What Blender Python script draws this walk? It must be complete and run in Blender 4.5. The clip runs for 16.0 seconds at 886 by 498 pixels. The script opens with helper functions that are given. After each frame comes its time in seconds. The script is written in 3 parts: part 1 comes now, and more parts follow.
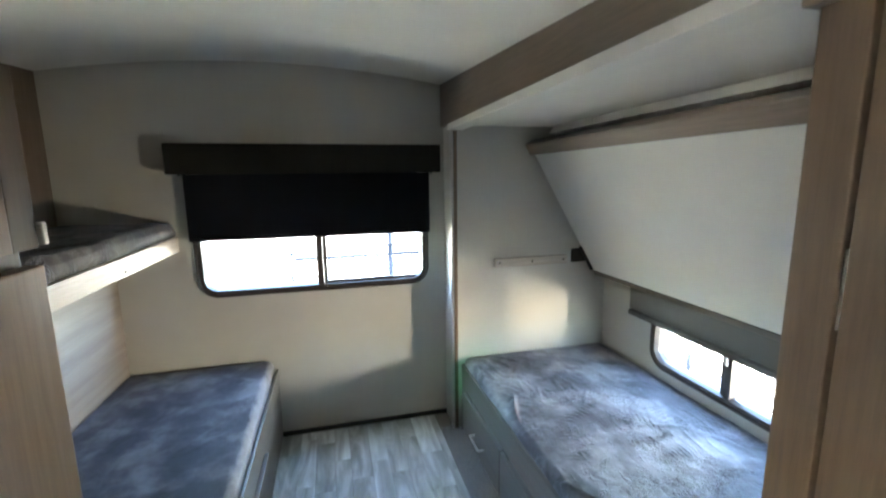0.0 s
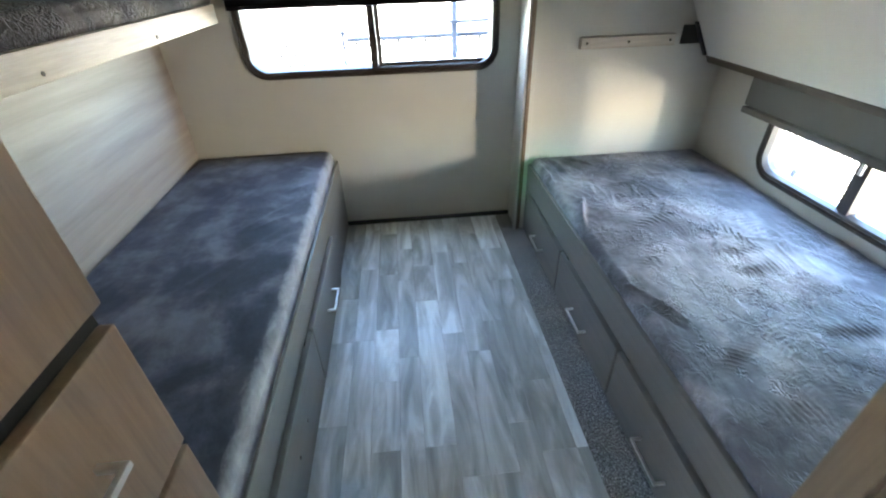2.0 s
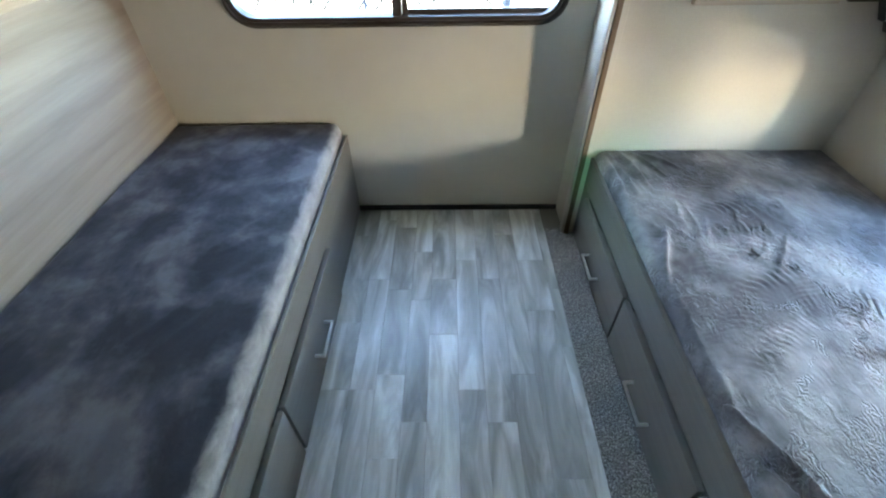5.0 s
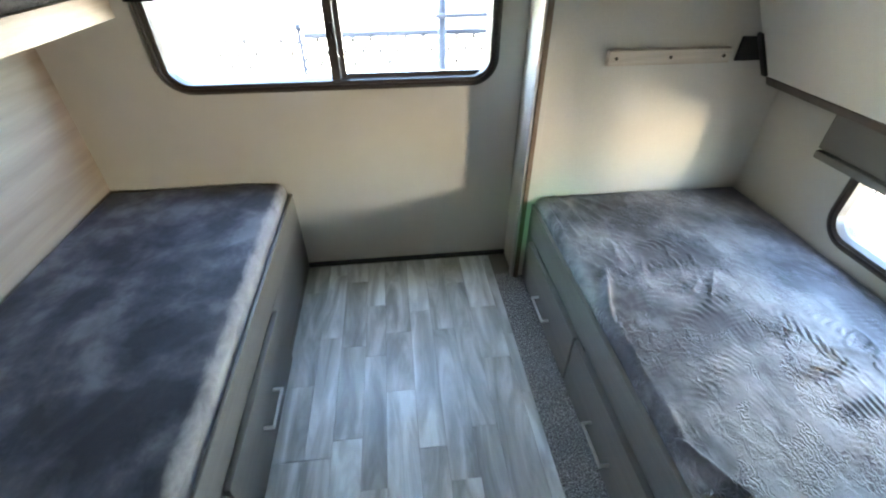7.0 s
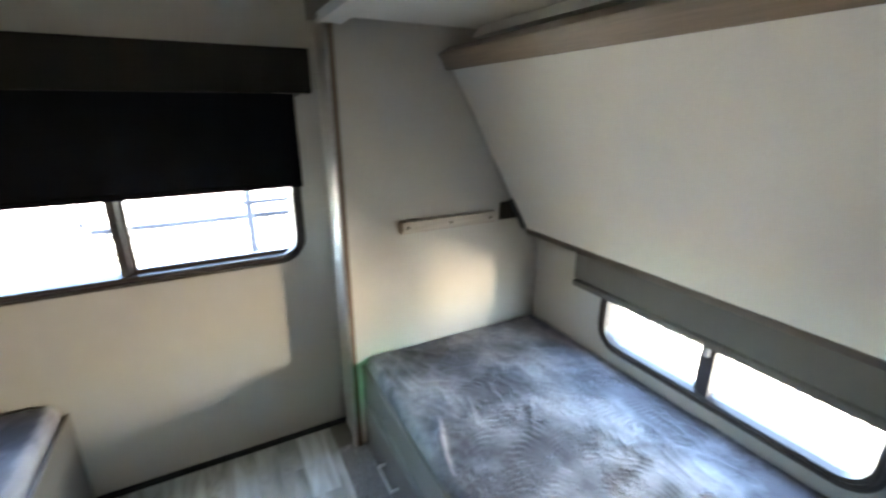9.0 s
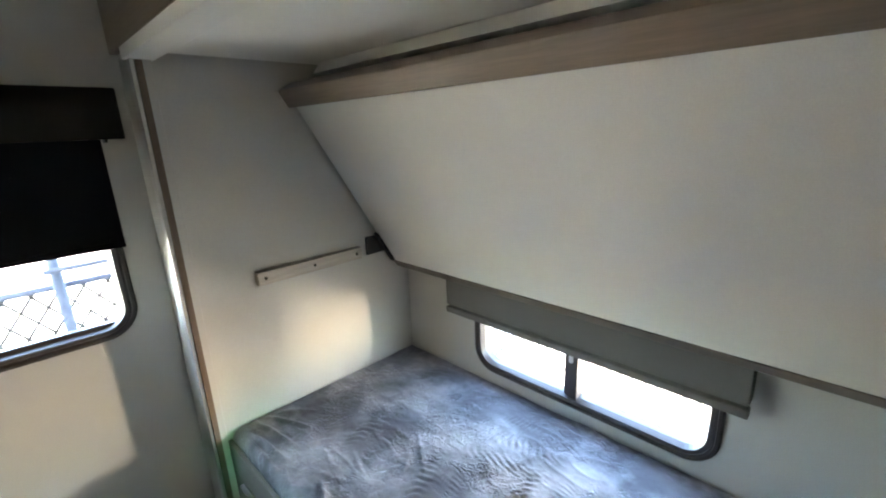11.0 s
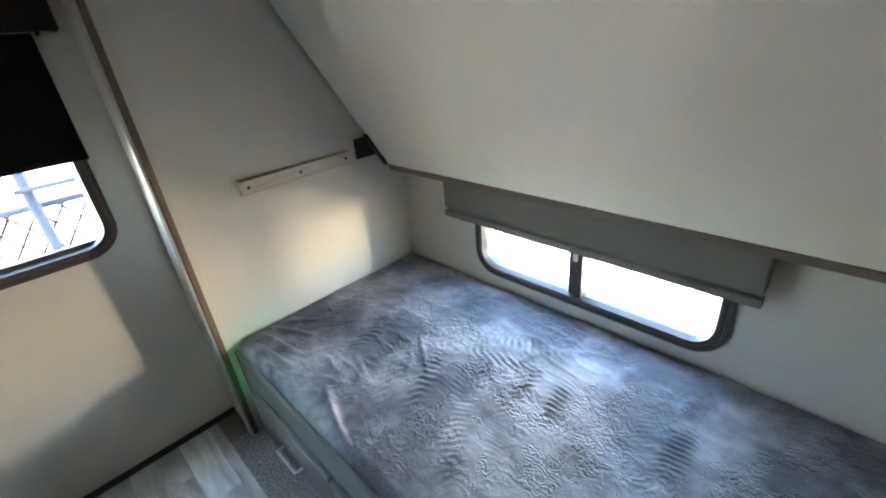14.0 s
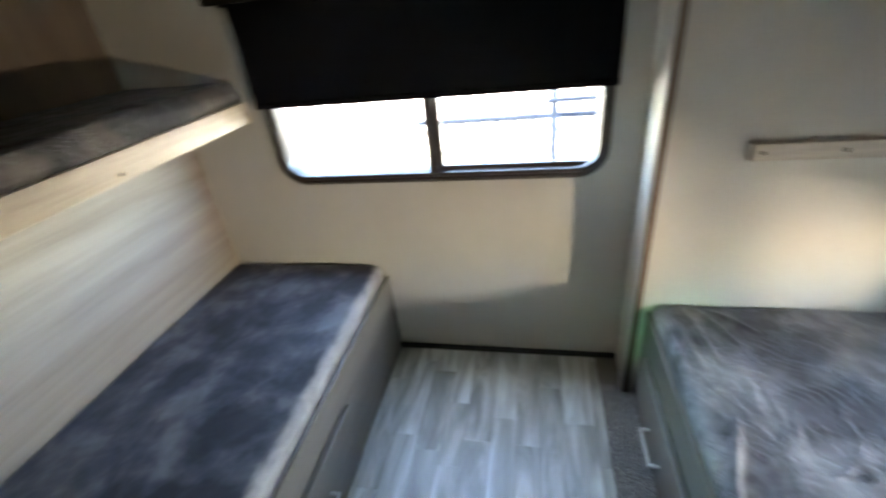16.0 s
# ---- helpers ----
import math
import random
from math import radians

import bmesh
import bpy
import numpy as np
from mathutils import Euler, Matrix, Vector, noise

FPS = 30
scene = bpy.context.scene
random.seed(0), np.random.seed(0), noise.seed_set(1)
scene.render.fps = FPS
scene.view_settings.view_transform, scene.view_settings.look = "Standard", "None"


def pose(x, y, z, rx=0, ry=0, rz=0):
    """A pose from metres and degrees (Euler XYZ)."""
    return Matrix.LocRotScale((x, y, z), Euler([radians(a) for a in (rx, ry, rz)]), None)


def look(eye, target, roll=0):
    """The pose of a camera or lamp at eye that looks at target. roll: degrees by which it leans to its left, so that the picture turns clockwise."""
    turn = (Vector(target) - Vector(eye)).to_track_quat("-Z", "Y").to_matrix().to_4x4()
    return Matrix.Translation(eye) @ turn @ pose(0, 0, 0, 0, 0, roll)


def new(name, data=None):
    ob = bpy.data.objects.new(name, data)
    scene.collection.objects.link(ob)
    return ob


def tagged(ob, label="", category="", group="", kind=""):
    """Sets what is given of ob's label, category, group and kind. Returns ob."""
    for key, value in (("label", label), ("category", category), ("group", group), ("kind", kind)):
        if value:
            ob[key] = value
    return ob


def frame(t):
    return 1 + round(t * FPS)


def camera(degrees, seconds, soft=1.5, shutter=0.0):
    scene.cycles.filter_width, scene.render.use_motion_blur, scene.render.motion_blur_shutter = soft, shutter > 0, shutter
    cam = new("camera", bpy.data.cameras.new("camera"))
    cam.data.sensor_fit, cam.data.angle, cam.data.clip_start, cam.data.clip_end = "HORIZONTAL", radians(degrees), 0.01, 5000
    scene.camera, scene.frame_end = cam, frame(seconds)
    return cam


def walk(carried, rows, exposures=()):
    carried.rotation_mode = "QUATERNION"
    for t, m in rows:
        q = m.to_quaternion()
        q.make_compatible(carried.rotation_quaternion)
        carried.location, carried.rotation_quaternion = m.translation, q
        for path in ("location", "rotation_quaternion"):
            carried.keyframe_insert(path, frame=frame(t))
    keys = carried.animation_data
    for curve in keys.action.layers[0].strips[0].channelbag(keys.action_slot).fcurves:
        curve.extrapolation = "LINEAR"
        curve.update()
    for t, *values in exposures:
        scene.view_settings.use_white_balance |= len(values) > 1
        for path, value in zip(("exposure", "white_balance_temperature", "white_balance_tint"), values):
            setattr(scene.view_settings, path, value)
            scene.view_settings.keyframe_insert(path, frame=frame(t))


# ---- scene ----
cam = camera(91.3, 16.0, soft=2.1, shutter=0.45)
PATH = [
    (0, (-0.13, -0.235, 1.569), (0.356, 1.677, 1.242), -0.7),
    (0.5, (-0.123, -0.205, 1.533), (0.304, 1.674, 0.998), -0.9),
    (1, (-0.086, -0.169, 1.472), (0.235, 1.655, 0.718), -1.5),
    (1.5, (-0.062, -0.133, 1.431), (0.125, 1.6, 0.45), -2.2),
    (2, (-0.086, -0.077, 1.412), (0.046, 1.581, 0.301), -1.9),
    (2.5, (-0.119, 0.045, 1.434), (-0.007, 1.696, 0.311), -2.4),
    (3, (-0.159, 0.148, 1.438), (-0.098, 1.753, 0.248), -2.3),
    (5.5, (-0.004, 0.579, 1.436), (-0.034, 2.03, 0.06), -1.0),
    (6, (-0.017, 0.57, 1.468), (0.038, 2.07, 0.147), -0.3),
    (6.5, (-0.003, 0.561, 1.468), (0.119, 2.106, 0.204), 0.1),
    (7, (0.005, 0.558, 1.461), (0.185, 2.14, 0.25), 0.0),
    (7.5, (0.02, 0.558, 1.47), (0.275, 2.18, 0.327), -0.1),
    (8, (0.059, 0.55, 1.488), (0.445, 2.22, 0.458), -0.2),
    (8.5, (0.071, 0.521, 1.539), (0.637, 2.227, 0.662), -0.3),
    (9, (0.123, 0.51, 1.545), (1.014, 2.191, 0.926), -0.1),
    (9.5, (0.239, 0.52, 1.592), (1.465, 2.01, 1.064), -0.4),
    (12, (0.182, 0.558, 1.581), (1.545, 1.906, 1.011), -2.1),
    (12.5, (0.237, 0.604, 1.56), (1.491, 2.002, 0.871), -3.8),
    (13, (0.279, 0.606, 1.523), (1.518, 1.948, 0.709), -5.2),
    (13.5, (0.302, 0.578, 1.515), (1.542, 1.887, 0.649), -5.7),
    (14, (0.292, 0.574, 1.511), (1.501, 1.882, 0.602), -5.7),
    (14.5, (0.301, 0.588, 1.492), (1.425, 1.941, 0.54), -5.4),
    (15, (0.263, 0.632, 1.488), (1.093, 2.182, 0.535), -5.3),
    (15.5, (0.248, 0.73, 1.519), (0.535, 2.438, 0.518), -5.5),
    (16, (0.179, 0.786, 1.541), (-0.237, 2.473, 0.542), -6.7),
]
walk(cam, [(t, look(eye, target, roll)) for t, eye, target, roll in PATH], [(0, 6.25, 6700, 8), (3, 6.25, 6800, 10), (5.5, 6.25, 7000, 8), (9, 6.28, 7150, 12),
                                                                                    (12.5, 6.28, 7150, 12), (14, 6.15, 7050, 12), (16, 6.15, 7300, 12)])

# ---- world, sun and sky ----
SUN_DIR = Vector((0.70, 0.40, -1.05)).normalized()      # the way the sunlight travels
world = bpy.data.worlds.new("world")
scene.world = world
world.use_nodes = True
wn = world.node_tree.nodes
sky = wn.new("ShaderNodeTexSky")
sky.sky_type = "NISHITA"
sky.sun_disc = False
sky.sun_elevation = math.asin(-SUN_DIR.z)
sky.sun_rotation = math.atan2(-SUN_DIR.x, -SUN_DIR.y)
world.node_tree.links.new(sky.outputs[0], wn["Background"].inputs[0])
wn["Background"].inputs[1].default_value = 0.15
sun = new("sun", bpy.data.lights.new("sun", "SUN"))
sun.data.energy, sun.data.angle, sun.data.color = 5.0, radians(0.5), (1.0, 0.94, 0.84)
sun.matrix_world = look((-6, -4, 9), Vector((-6, -4, 9)) + SUN_DIR)

# added unseen lamp, low outside the bed window: sunlight thrown back by the bright yard
bounce = new("added_yard_bounce", bpy.data.lights.new("added_yard_bounce", "AREA"))
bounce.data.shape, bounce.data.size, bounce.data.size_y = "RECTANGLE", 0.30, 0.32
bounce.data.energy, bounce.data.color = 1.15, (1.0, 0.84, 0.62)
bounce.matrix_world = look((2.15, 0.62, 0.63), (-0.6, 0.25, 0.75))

# added green spot in the hall, source unknown, tints the slide-out bed's corner
green_spot = new("added_green_spot", bpy.data.lights.new("added_green_spot", "SPOT"))
green_spot.data.energy, green_spot.data.color, green_spot.data.shadow_soft_size = 3.2, (0.12, 1.0, 0.42), 0.03
green_spot.data.spot_size, green_spot.data.spot_blend = radians(5.6), 1.0
green_spot.matrix_world = look((-1.05, -2.5, 1.25), (0.65, 2.02, 0.37))


# ---- materials ----
def graph(name):
    m = bpy.data.materials.new(name)
    m.use_nodes = True
    nt = m.node_tree
    return m, nt, nt.nodes["Principled BSDF"]


def link(nt, a, b):
    nt.links.new(a, b)


def coords(nt, scale=(1, 1, 1), shift=None):
    tc, mp = nt.nodes.new("ShaderNodeTexCoord"), nt.nodes.new("ShaderNodeMapping")
    mp.inputs["Scale"].default_value = scale
    link(nt, tc.outputs["Object"], mp.inputs["Vector"])
    if shift:
        info, mul = nt.nodes.new("ShaderNodeObjectInfo"), nt.nodes.new("ShaderNodeMath")
        mul.operation = "MULTIPLY"
        mul.inputs[1].default_value = shift
        link(nt, info.outputs["Random"], mul.inputs[0])
        link(nt, mul.outputs[0], mp.inputs["Location"])
    return mp.outputs[0]


def noise_tex(nt, vec, scale, detail=4.0, rough=0.55, warp=0.0):
    n = nt.nodes.new("ShaderNodeTexNoise")
    n.inputs["Scale"].default_value, n.inputs["Detail"].default_value = scale, detail
    n.inputs["Roughness"].default_value, n.inputs["Distortion"].default_value = rough, warp
    link(nt, vec, n.inputs["Vector"])
    return n.outputs["Fac"]


def ramp(nt, fac, *stops):
    r = nt.nodes.new("ShaderNodeValToRGB")
    els = r.color_ramp.elements
    while len(els) < len(stops):
        els.new(0.5)
    for e, (p, c) in zip(els, stops):
        e.position, e.color = p, (*c, 1)
    link(nt, fac, r.inputs[0])
    return r.outputs[0]


def mix(nt, a, b, fac, mode="MIX"):
    m = nt.nodes.new("ShaderNodeMix")
    m.data_type, m.blend_type = "RGBA", mode
    for sock, v in ((m.inputs[0], fac), (m.inputs[6], a), (m.inputs[7], b)):
        if isinstance(v, (int, float)):
            sock.default_value = v
        elif isinstance(v, tuple):
            sock.default_value = (*v, 1)
        else:
            link(nt, v, sock)
    return m.outputs[2]


def relief(nt, bsdf, height, strength, dist=0.002, before=None):
    b = nt.nodes.new("ShaderNodeBump")
    b.inputs["Strength"].default_value, b.inputs["Distance"].default_value = strength, dist
    link(nt, height, b.inputs["Height"])
    if before:
        link(nt, before, b.inputs["Normal"])
    link(nt, b.outputs[0], bsdf.inputs["Normal"])
    return b.outputs[0]


def tint(c, k):
    return tuple(min(1.0, v * k) for v in c)


def painted(name, c, rough=0.6, vary=0.12, grain=400.0, bump=0.15, metal=0.0, blotch=3.0, spec=0.5):
    """A plain surface with faint blotches and a fine grain."""
    m, nt, b = graph(name)
    v = coords(nt)
    big = noise_tex(nt, v, blotch, 5.0, 0.6)
    col = ramp(nt, big, (0.3, tint(c, 1 - vary)), (0.7, tint(c, 1 + vary)))
    fine = noise_tex(nt, v, grain, 2.0)
    col = mix(nt, col, ramp(nt, fine, (0.3, (0.85,) * 3), (0.7, (1.0,) * 3)), 0.5, "MULTIPLY")
    link(nt, col, b.inputs["Base Color"])
    b.inputs["Roughness"].default_value, b.inputs["Metallic"].default_value = rough, metal
    b.inputs["Specular IOR Level"].default_value = spec
    relief(nt, b, fine, bump, 0.001)
    return m


def wood(name, dark, light, axis, rough=0.45, fine=90.0, shift=None, bump=0.12, depth=0.6):
    """A wood-grain laminate, its grain along the given axis."""
    m, nt, b = graph(name)
    sc = [1.0, 1.0, 1.0]
    sc[axis] = 0.06
    v = coords(nt, sc, shift)
    broad = noise_tex(nt, v, 7.0, 5.0, 0.6, 0.6)
    grain = noise_tex(nt, v, fine, 4.0, 0.7, 0.3)
    col = ramp(nt, broad, (0.28, dark), (0.72, light))
    col = mix(nt, col, ramp(nt, grain, (0.32, (0.62,) * 3), (0.62, (1.0,) * 3)), depth, "MULTIPLY")
    link(nt, col, b.inputs["Base Color"])
    b.inputs["Roughness"].default_value = rough
    relief(nt, b, grain, bump, 0.001)
    return m


WALL = painted("wall_board", (0.50, 0.487, 0.44), 0.55, 0.04, 260.0, 0.25)
CEIL = painted("ceiling_board", (0.78, 0.77, 0.72), 0.6, 0.04, 180.0, 0.3)
WHITE = painted("white_laminate", (0.73, 0.72, 0.675), 0.38, 0.03, 300.0, 0.1)
PANEL_WOOD = wood("pale_wood_panel", (0.26, 0.215, 0.178), (0.43, 0.375, 0.32), 1, 0.45, 14.0, None, 0.05)
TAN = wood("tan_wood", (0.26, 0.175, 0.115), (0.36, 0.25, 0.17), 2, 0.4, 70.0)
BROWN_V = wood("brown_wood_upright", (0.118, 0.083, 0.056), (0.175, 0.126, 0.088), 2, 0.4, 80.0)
BROWN = wood("brown_wood_lengthwise", (0.155, 0.118, 0.083), (0.24, 0.182, 0.132), 1, 0.42, 80.0)
RAIL = wood("pale_rail_wood", (0.38, 0.315, 0.24), (0.50, 0.425, 0.335), 1, 0.45, 60.0)
TAUPE = wood("grey_taupe_laminate", (0.135, 0.127, 0.113), (0.172, 0.162, 0.145), 1, 0.4, 60.0, None, 0.08, 0.3)
EDGE = wood("dark_edge_wood", (0.105, 0.082, 0.064), (0.16, 0.125, 0.098), 1, 0.45, 80.0)
CLEAT = wood("beige_cleat", (0.45, 0.39, 0.32), (0.55, 0.49, 0.41), 0, 0.45, 60.0)
BLACK = painted("black_trim", (0.014, 0.012, 0.011), 0.35, 0.2, 200.0, 0.1)
FRAME = painted("dark_bronze_frame", (0.048, 0.040, 0.034), 0.3, 0.15, 200.0, 0.05)
BLIND = painted("black_shade_cloth", (0.006, 0.0065, 0.009), 0.9, 0.2, 900.0, 0.3, spec=0.08)
VALANCE = painted("charcoal_fabric", (0.022, 0.019, 0.016), 0.9, 0.15, 700.0, 0.4, spec=0.12)
VALANCE_GREY = painted("grey_fabric", (0.115, 0.108, 0.098), 0.7, 0.08, 700.0, 0.3)
STEEL = painted("brushed_steel", (0.62, 0.61, 0.58), 0.28, 0.08, 500.0, 0.05, 1.0)
ALU = painted("aluminium_trim", (0.55, 0.54, 0.52), 0.35, 0.08, 300.0, 0.05, 0.8)
SCREW = painted("dark_screw", (0.06, 0.05, 0.04), 0.4, 0.2, 300.0, 0.05, 0.6)
GALV = painted("galvanised_steel", (0.050, 0.062, 0.092), 0.7, 0.15, 200.0, 0.1, 0.0, spec=0.2)
WIRE = painted("dark_coated_wire", (0.026, 0.026, 0.028), 0.8, 0.15, 200.0, 0.0, 0.0, spec=0.1)
OUTER = painted("outer_skin", (0.65, 0.64, 0.61), 0.4, 0.06, 50.0, 0.05)
GROUND = painted("pale_concrete", (0.24, 0.228, 0.208), 0.85, 0.18, 60.0, 0.4, 0.0, 0.7)


def carpet_cloth():
    m, nt, b = graph("grey_carpet")
    v = coords(nt)
    n1, n2 = noise_tex(nt, v, 170.0, 3.0, 0.8), noise_tex(nt, v, 9.0, 3.0)
    col = ramp(nt, n1, (0.40, (0.06, 0.062, 0.06)), (0.52, (0.22, 0.225, 0.215)), (0.64, (0.58, 0.58, 0.56)))
    col = mix(nt, col, ramp(nt, n2, (0.3, (0.8,) * 3), (0.7, (1.0,) * 3)), 1.0, "MULTIPLY")
    link(nt, col, b.inputs["Base Color"])
    b.inputs["Roughness"].default_value = 0.95
    relief(nt, b, n1, 0.9, 0.004)
    return m


def velvet_cloth(name, dark, mid, light, crumple, rub_x=None):
    """Short-pile plush: brushed patches, finger ripples and a fine pile."""
    m, nt, b = graph(name)
    v = coords(nt)
    patch = noise_tex(nt, v, 3.8, 6.0, 0.58, 0.15)
    strokes = noise_tex(nt, coords(nt, (1.0, 0.55, 1.0)), 10.0, 6.0, 0.6, 0.2)
    col = ramp(nt, patch, (0.43, dark), (0.51, mid), (0.60, light))
    col = mix(nt, col, ramp(nt, strokes, (0.40, (0.55,) * 3), (0.50, (0.9,) * 3), (0.62, (1.2,) * 3)), 0.6, "MULTIPLY")
    if rub_x is not None:
        # the pile is rubbed pale along the open edge
        sep, add = nt.nodes.new("ShaderNodeSeparateXYZ"), nt.nodes.new("ShaderNodeMath")
        link(nt, v, sep.inputs[0])
        add.operation = "MULTIPLY_ADD"
        link(nt, noise_tex(nt, coords(nt, (2.5, 1.0, 1.0)), 9.0, 5.0, 0.65, 0.4), add.inputs[0])
        add.inputs[1].default_value = 0.065
        link(nt, sep.outputs[0], add.inputs[2])
        rng = nt.nodes.new("ShaderNodeMapRange")
        link(nt, add.outputs[0], rng.inputs["Value"])
        rng.inputs["From Min"].default_value, rng.inputs["From Max"].default_value = rub_x + 0.012, rub_x + 0.048
        col = mix(nt, col, (0.36, 0.35, 0.36), rng.outputs[0])
    link(nt, col, b.inputs["Base Color"])
    b.inputs["Roughness"].default_value = 0.72
    b.inputs["Sheen Weight"].default_value = 0.3
    b.inputs["Sheen Roughness"].default_value = 0.35
    b.inputs["Sheen Tint"].default_value = (0.75, 0.80, 0.95, 1)
    w = nt.nodes.new("ShaderNodeTexWave")
    w.inputs["Scale"].default_value, w.inputs["Distortion"].default_value = 24.0, 16.0
    w.inputs["Detail"].default_value, w.inputs["Detail Scale"].default_value = 3.0, 1.4
    link(nt, v, w.inputs["Vector"])
    mask = ramp(nt, noise_tex(nt, v, 4.2, 3.0, 0.5, 1.2), (0.56, (0.0,) * 3), (0.63, (1.0,) * 3))
    rip = mix(nt, (0.5, 0.5, 0.5), w.outputs["Color"], mask)
    one = relief(nt, b, rip, 0.6 * crumple, 0.006)
    crease = noise_tex(nt, coords(nt, (1.0, 0.7, 1.0)), 34.0, 4.0, 0.6, 1.2)
    gone = ramp(nt, noise_tex(nt, v, 6.0, 2.0), (0.42, (0.0,) * 3), (0.58, (1.0,) * 3))
    one = relief(nt, b, mix(nt, (0.5, 0.5, 0.5), crease, gone), 0.8 * crumple, 0.010, one)
    two = relief(nt, b, strokes, 0.6, 0.010, one)
    relief(nt, b, noise_tex(nt, v, 420.0, 2.0), 0.25, 0.001, two)
    return m


def plank_wood():
    """Grey weathered-oak vinyl; each plank has a tone of its own."""
    m, nt, b = graph("grey_oak_vinyl")
    v = coords(nt, (1.0, 0.18, 1.0), 37.0)
    broad = noise_tex(nt, v, 12.0, 4.0, 0.55, 1.0)
    grain = noise_tex(nt, v, 120.0, 4.0, 0.7, 0.2)
    info = nt.nodes.new("ShaderNodeObjectInfo")
    tone = ramp(nt, info.outputs["Random"], (0.0, (0.80, 0.80, 0.78)), (0.5, (1.0, 1.0, 1.0)), (1.0, (1.24, 1.26, 1.26)))
    col = ramp(nt, broad, (0.34, (0.31, 0.328, 0.318)), (0.50, (0.47, 0.50, 0.49)), (0.64, (0.66, 0.70, 0.695)))
    col = mix(nt, col, ramp(nt, grain, (0.30, (0.72,) * 3), (0.60, (1.0,) * 3)), 0.3, "MULTIPLY")
    col = mix(nt, col, tone, 1.0, "MULTIPLY")
    link(nt, col, b.inputs["Base Color"])
    b.inputs["Roughness"].default_value = 0.33
    relief(nt, b, grain, 0.12, 0.001)
    return m


def pane_glass():
    m, nt, b = graph("window_glass")
    tr, gl, mx = (nt.nodes.new("ShaderNodeBsdf" + k) for k in ("Transparent", "Glossy", "Transparent"))
    mx = nt.nodes.new("ShaderNodeMixShader")
    tr.inputs[0].default_value = (0.93, 0.96, 0.95, 1)
    gl.inputs["Roughness"].default_value = 0.02
    mx.inputs[0].default_value = 0.06
    link(nt, tr.outputs[0], mx.inputs[1])
    link(nt, gl.outputs[0], mx.inputs[2])
    link(nt, mx.outputs[0], nt.nodes["Material Output"].inputs["Surface"])
    return m


CARPET = carpet_cloth()
# same plush in shaded and lit copies: dark upper bunk, pale slide-out bed
VELVET_SHADED = velvet_cloth("shaded_brown_grey_plush", (0.019, 0.018, 0.021), (0.046, 0.042, 0.043), (0.115, 0.098, 0.088), 1.2)
VELVET_LIT = velvet_cloth("lit_grey_blue_plush", (0.10, 0.099, 0.113), (0.188, 0.186, 0.203), (0.28, 0.277, 0.292), 1.7)
VELVET_RUBBED = velvet_cloth("rubbed_blue_plush", (0.026, 0.027, 0.038), (0.066, 0.066, 0.082), (0.140, 0.137, 0.152), 0.15, -0.526)
PLANK = plank_wood()
GLASS = pane_glass()


# ---- mesh helpers ----
def add_box(bm, x0, x1, y0, y1, z0, z1, bevel=0.0):
    m = Matrix.Translation(((x0 + x1) / 2, (y0 + y1) / 2, (z0 + z1) / 2)) @ Matrix.Diagonal((x1 - x0, y1 - y0, z1 - z0, 1))
    made = bmesh.ops.create_cube(bm, size=1, matrix=m)["verts"]
    if bevel:
        edges = list({e for v in made for e in v.link_edges})
        bmesh.ops.bevel(bm, geom=edges, offset=bevel, segments=2, affect="EDGES", profile=0.6)
    return bm


def box(x0, x1, y0, y1, z0, z1, bevel=0.002):
    return add_box(bmesh.new(), x0, x1, y0, y1, z0, z1, bevel)


def add_rod(bm, a, b, r, seg=12):
    a, b = Vector(a), Vector(b)
    m = Matrix.Translation((a + b) / 2) @ (b - a).to_track_quat("Z", "Y").to_matrix().to_4x4()
    bmesh.ops.create_cone(bm, cap_ends=True, segments=seg, radius1=r, radius2=r, depth=(b - a).length, matrix=m)
    return bm


def prism(profile, axis, lo, hi, bevel=0.0):
    """A profile of 2D points, pushed from lo to hi along an axis (0: points are y, z; 1: x, z)."""
    bm = bmesh.new()
    put = (lambda p, d: (d, p[0], p[1])) if axis == 0 else (lambda p, d: (p[0], d, p[1]))
    rings = [[bm.verts.new(put(p, d)) for p in profile] for d in (lo, hi)]
    n = len(profile)
    for k in range(n):
        bm.faces.new((rings[0][k], rings[0][(k + 1) % n], rings[1][(k + 1) % n], rings[1][k]))
    bm.faces.new(rings[0][::-1])
    bm.faces.new(rings[1])
    bmesh.ops.recalc_face_normals(bm, faces=bm.faces)
    if bevel:
        bmesh.ops.bevel(bm, geom=list(bm.edges), offset=bevel, segments=2, affect="EDGES", profile=0.6)
    return bm


def mesh_of(name, bm, material, smooth=False):
    me = bpy.data.meshes.new(name)
    bm.to_mesh(me)
    bm.free()
    me.materials.append(material)
    if smooth:
        for p in me.polygons:
            p.use_smooth = True
    return me


def part(name, bm, material, parent, label="", smooth=False):
    ob = new(name, mesh_of(name, bm, material, smooth))
    ob.parent = parent
    if parent.type == "EMPTY":
        ob.matrix_parent_inverse = Matrix.Translation(-parent.location)
    return tagged(ob, label)


def thing(name, at, label, category, group=""):
    ob = new(name)
    ob.location = at
    ob.empty_display_size = 0.1
    return tagged(ob, label, category, group)


def single(name, bm, material, label, category, kind="", smooth=False):
    return tagged(new(name, mesh_of(name, bm, material, smooth)), label, category, kind=kind)


def structure(name, bm, material, label, category="wall"):
    return single(name, bm, material, label, category, "structure")


